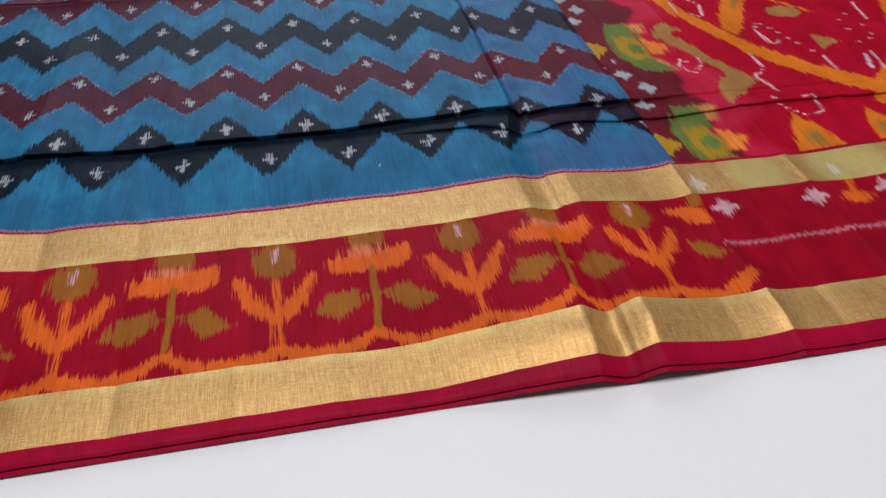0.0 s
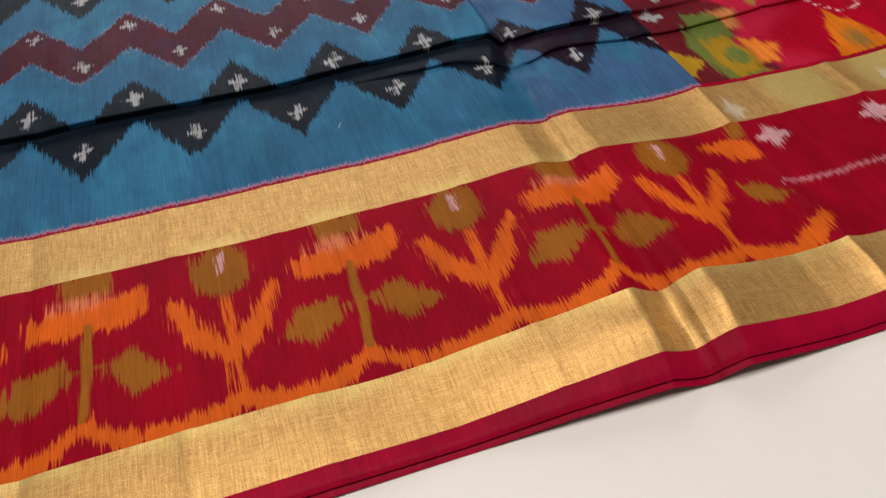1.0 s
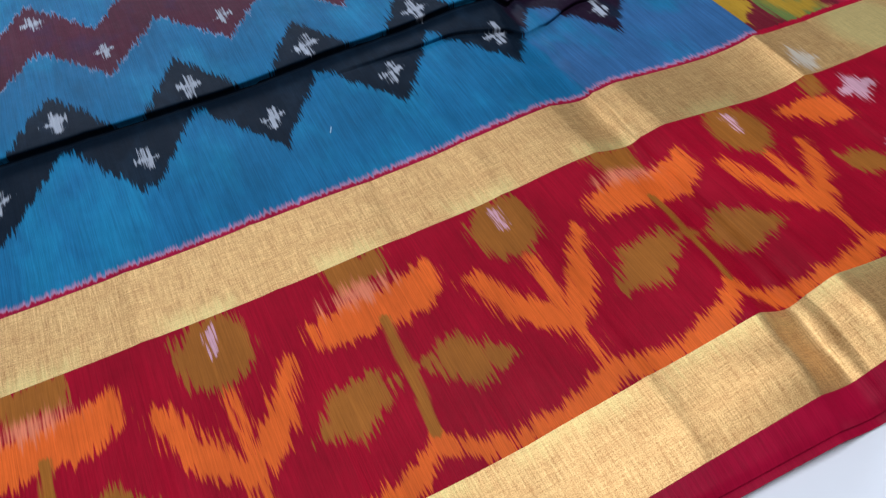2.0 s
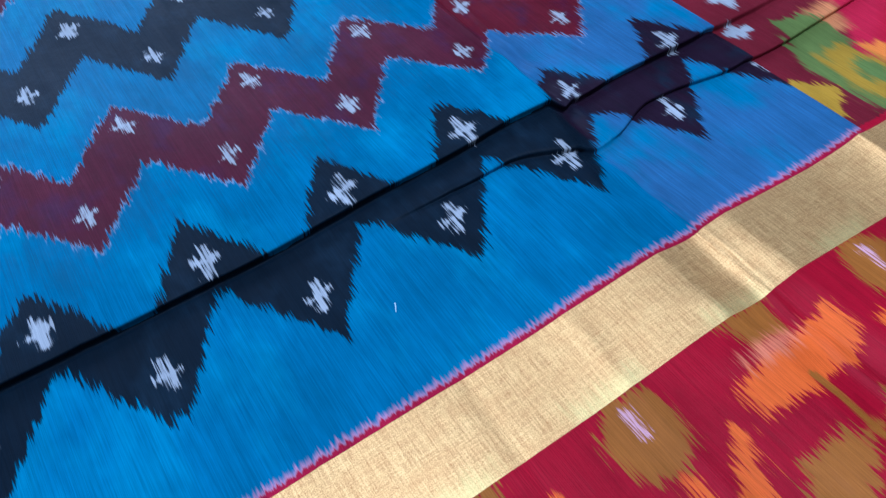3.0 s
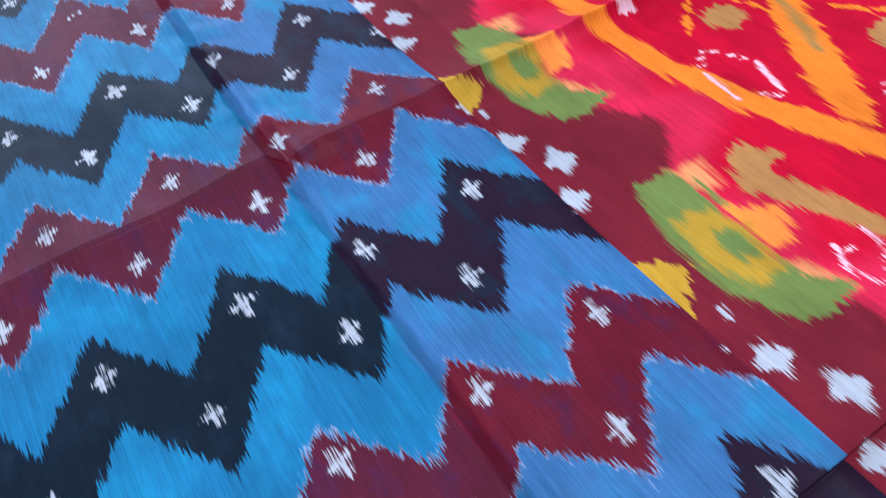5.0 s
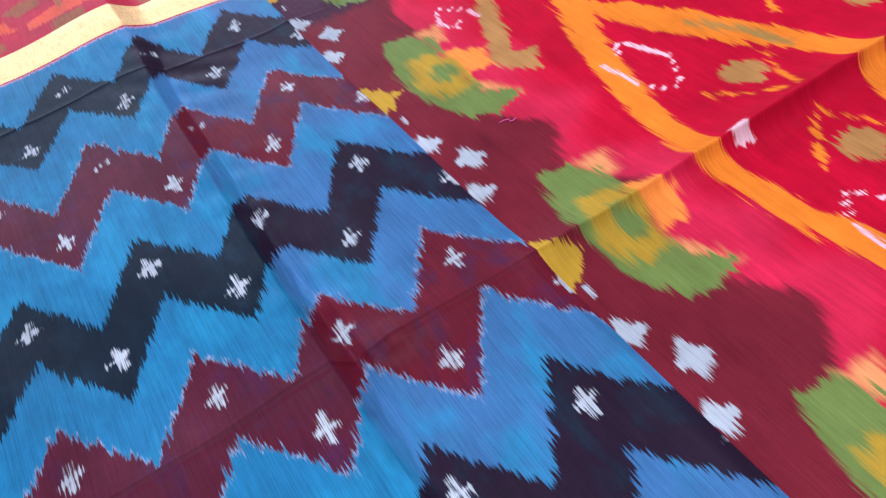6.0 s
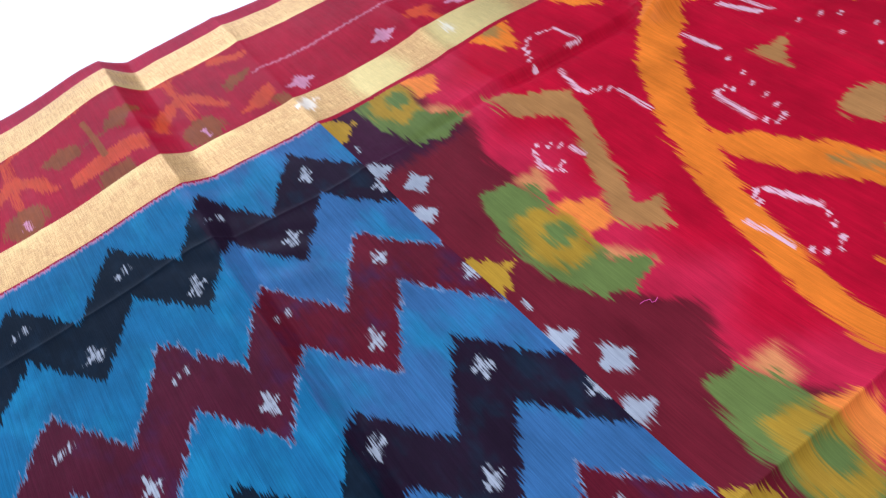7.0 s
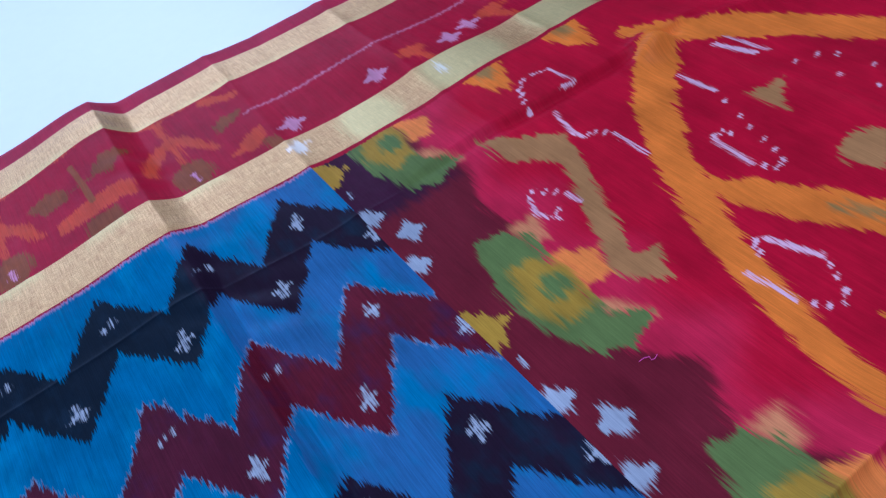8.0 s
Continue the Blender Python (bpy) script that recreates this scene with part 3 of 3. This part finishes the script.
def band_dye(x, y):
    tint = union(oval(x, y, 0.372, 0.188, 0.024, 0.03), oval(x, y, 0.462, 0.188, 0.036, 0.04), oval(x, y, 0.56, 0.188, 0.03, 0.04))
    rim = np.abs(y - 0.055) - 0.0025
    rim = np.maximum(rim, -0.5 * np.sin((x - 0.2) * 2 * np.pi / 0.0702) * 0.02 - 0.004)
    cap = [np.maximum(np.abs(x - c) - 0.014, np.abs(y - 0.1675) - 0.003) for c in (0.171, 0.033, -0.104, -0.242, 0.2395, 0.102, -0.0355, -0.173)]
    return {"tint": union(tint, rim, *cap), "pale": union(oval(x, y, 0.313, 0.180, 0.0045, 0.009), seg(x, y, 0.307, 0.178, 0.319, 0.178, 0.002), oval(x, y, 0.444, 0.18, 0.004, 0.008))}


def sheet(name, xs, ys, material, dyes, parent, label="", lift=0.0):
    """One piece of the cloth: a fine net laid on lie(), with its dye outlines. xs: columns, per row when 2-D."""
    y = np.repeat(ys[:, None], xs.shape[-1], 1)
    x = np.broadcast_to(xs, y.shape).copy()
    z, push = lie(x, y)
    z = z + lift
    rows, cols = x.shape
    me = bpy.data.meshes.new(name)
    me.vertices.add(rows * cols)
    me.vertices.foreach_set("co", np.stack([x, y + push, np.maximum(z, 0.0004)], -1).astype(np.float32).ravel())
    i = (np.arange(rows - 1)[:, None] * cols + np.arange(cols - 1)[None]).ravel()
    quads = np.stack([i, i + 1, i + cols + 1, i + cols], -1).astype(np.int32)
    me.loops.add(quads.size)
    me.loops.foreach_set("vertex_index", quads.ravel())
    me.polygons.add(len(quads))
    me.polygons.foreach_set("loop_start", np.arange(0, quads.size, 4, dtype=np.int32))
    me.update(calc_edges=True)
    me.polygons.foreach_set("use_smooth", np.ones(len(quads), bool))
    for key, d in (dyes(x, y) if dyes else {}).items():
        at = me.attributes.new(key, "FLOAT", "POINT")
        at.data.foreach_set("value", np.clip(d, -0.06, 0.06).astype(np.float32).ravel())
    me.materials.append(material)
    ob = new(name, me)
    ob.parent = parent
    return tagged(ob, label) if label else ob


def span_of(a, b, step=STEP):
    return np.linspace(a, b, max(2, int(round((b - a) / step)) + 1))


def graded(a, b, dense, step=STEP, fine=0.0007):
    """Values from a to b that lie closer in the dense stretches."""
    v = [a]
    while v[-1] < b - 1e-9:
        v.append(min(b, v[-1] + (fine if any(p < v[-1] < q for p, q in dense) else step)))
    return np.array(v)


def mirrored(dyes):
    return lambda x, y: dyes(x + 0.009, FAR_EDGE - y, 0.25) if dyes is border_dye else dyes(x + 0.009, FAR_EDGE - y)


saree = tagged(new("saree"), "blue and red ikat silk saree with gold borders, spread on floor", "saree")
FIELD_Y = graded(0.2060, FAR_EDGE - 0.2060, ((0.274, 0.318), (0.588, 0.616), (0.886, 0.914)))
END = end_of_field(FIELD_Y)
frac = (graded(X0, 0.30, ((0.165, 0.235),), fine=0.0012) - X0) / (0.30 - X0)
sheet("field", X0 + (END - X0)[:, None] * frac[None], FIELD_Y, FIELD_SILK, field_dye, saree, "blue silk field with black and maroon zigzags and white marks")
frac = np.linspace(0, 1, int((X1 - 0.30) / STEP))
sheet("end_piece", END[:, None] + (X1 - END)[:, None] * frac[None], FIELD_Y, PALLU_SILK, pallu_dye, saree, "red silk end piece with orange, green and brown ikat figures")
ALL_X = graded(X0, X1, ((0.165, 0.25), (0.29, 0.31)), fine=0.0012)
for flip, where in ((False, "near"), (True, "far")):
    def at(a, b, flip=flip):
        return span_of(FAR_EDGE - b, FAR_EDGE - a) if flip else span_of(a, b)

    def dye(f, flip=flip):
        return mirrored(f) if flip else f

    sheet("inner_zari_band", ALL_X, at(0.1660, 0.2060), GOLD, dye(band_dye), saree, "woven gold zari band")
    sheet("flower_border", ALL_X, at(0.0550, 0.1660), VEILED_BORDER_SILK if flip else BORDER_SILK, dye(border_dye), saree, "crimson silk border with orange ikat flowers")
    sheet("outer_zari_band", ALL_X, at(0.0180, 0.0550), GOLD, dye(band_dye), saree, "woven gold zari band")
    sheet("selvedge", ALL_X, at(0.0030, 0.0180), HEM_SILK, None, saree, "crimson silk edge")
    # the layer folded under shows as a second edge
    sheet("under_layer", ALL_X, at(-0.0004, 0.0140), HEM_SILK, None, saree, "crimson folded layer beneath", -0.0018)


# ---------------------------------------------------------------- lint on the cloth
def lint_thread(label, material, points, r=0.00022):
    """A short loose fibre: a thin six-sided tube through points on the cloth."""
    bm = bmesh.new()
    path = []
    for x, y, up in points:
        z, push = lie(np.array([[x]]), np.array([[y]]))
        path.append(Vector((x, y + float(push[0, 0]), float(z[0, 0]) + up)))
    rings = []
    for i, p in enumerate(path):
        along = (path[min(i + 1, len(path) - 1)] - path[max(i - 1, 0)]).normalized()
        side = along.cross(Vector((0, 0, 1))).normalized()
        over = side.cross(along)
        rings.append([bm.verts.new(p + r * (math.cos(a) * side + math.sin(a) * over)) for a in [k * math.pi / 3 for k in range(6)]])
    for a, b in zip(rings[:-1], rings[1:]):
        for k in range(6):
            bm.faces.new((a[k], a[(k + 1) % 6], b[(k + 1) % 6], b[k]))
    bm.faces.new(rings[0][::-1])
    bm.faces.new(rings[-1])
    return tagged(part("lint_thread", bm, material), label, "lint")


PINK_FIBRE = plain("pink_fibre", (0.75, 0.10, 0.38), 0.6, 0.3, 40.0, 0.1)
PALE_FIBRE = plain("pale_fibre", (0.55, 0.70, 0.80), 0.6, 0.3, 40.0, 0.1)
lint_thread("pink curled lint thread lying on the red end piece", PINK_FIBRE, [(0.3530, 0.6970, 0.0003), (0.3560, 0.6968, 0.0006), (0.3588, 0.6955, 0.0007), (0.3582, 0.6935, 0.0006), (0.3600, 0.6928, 0.0007), (0.3630, 0.6940, 0.0003)])
lint_thread("pale short lint thread lying on the blue field", PALE_FIBRE, [(0.0570, 0.2512, 0.0002), (0.0562, 0.2492, 0.0005), (0.0550, 0.2470, 0.0002)])
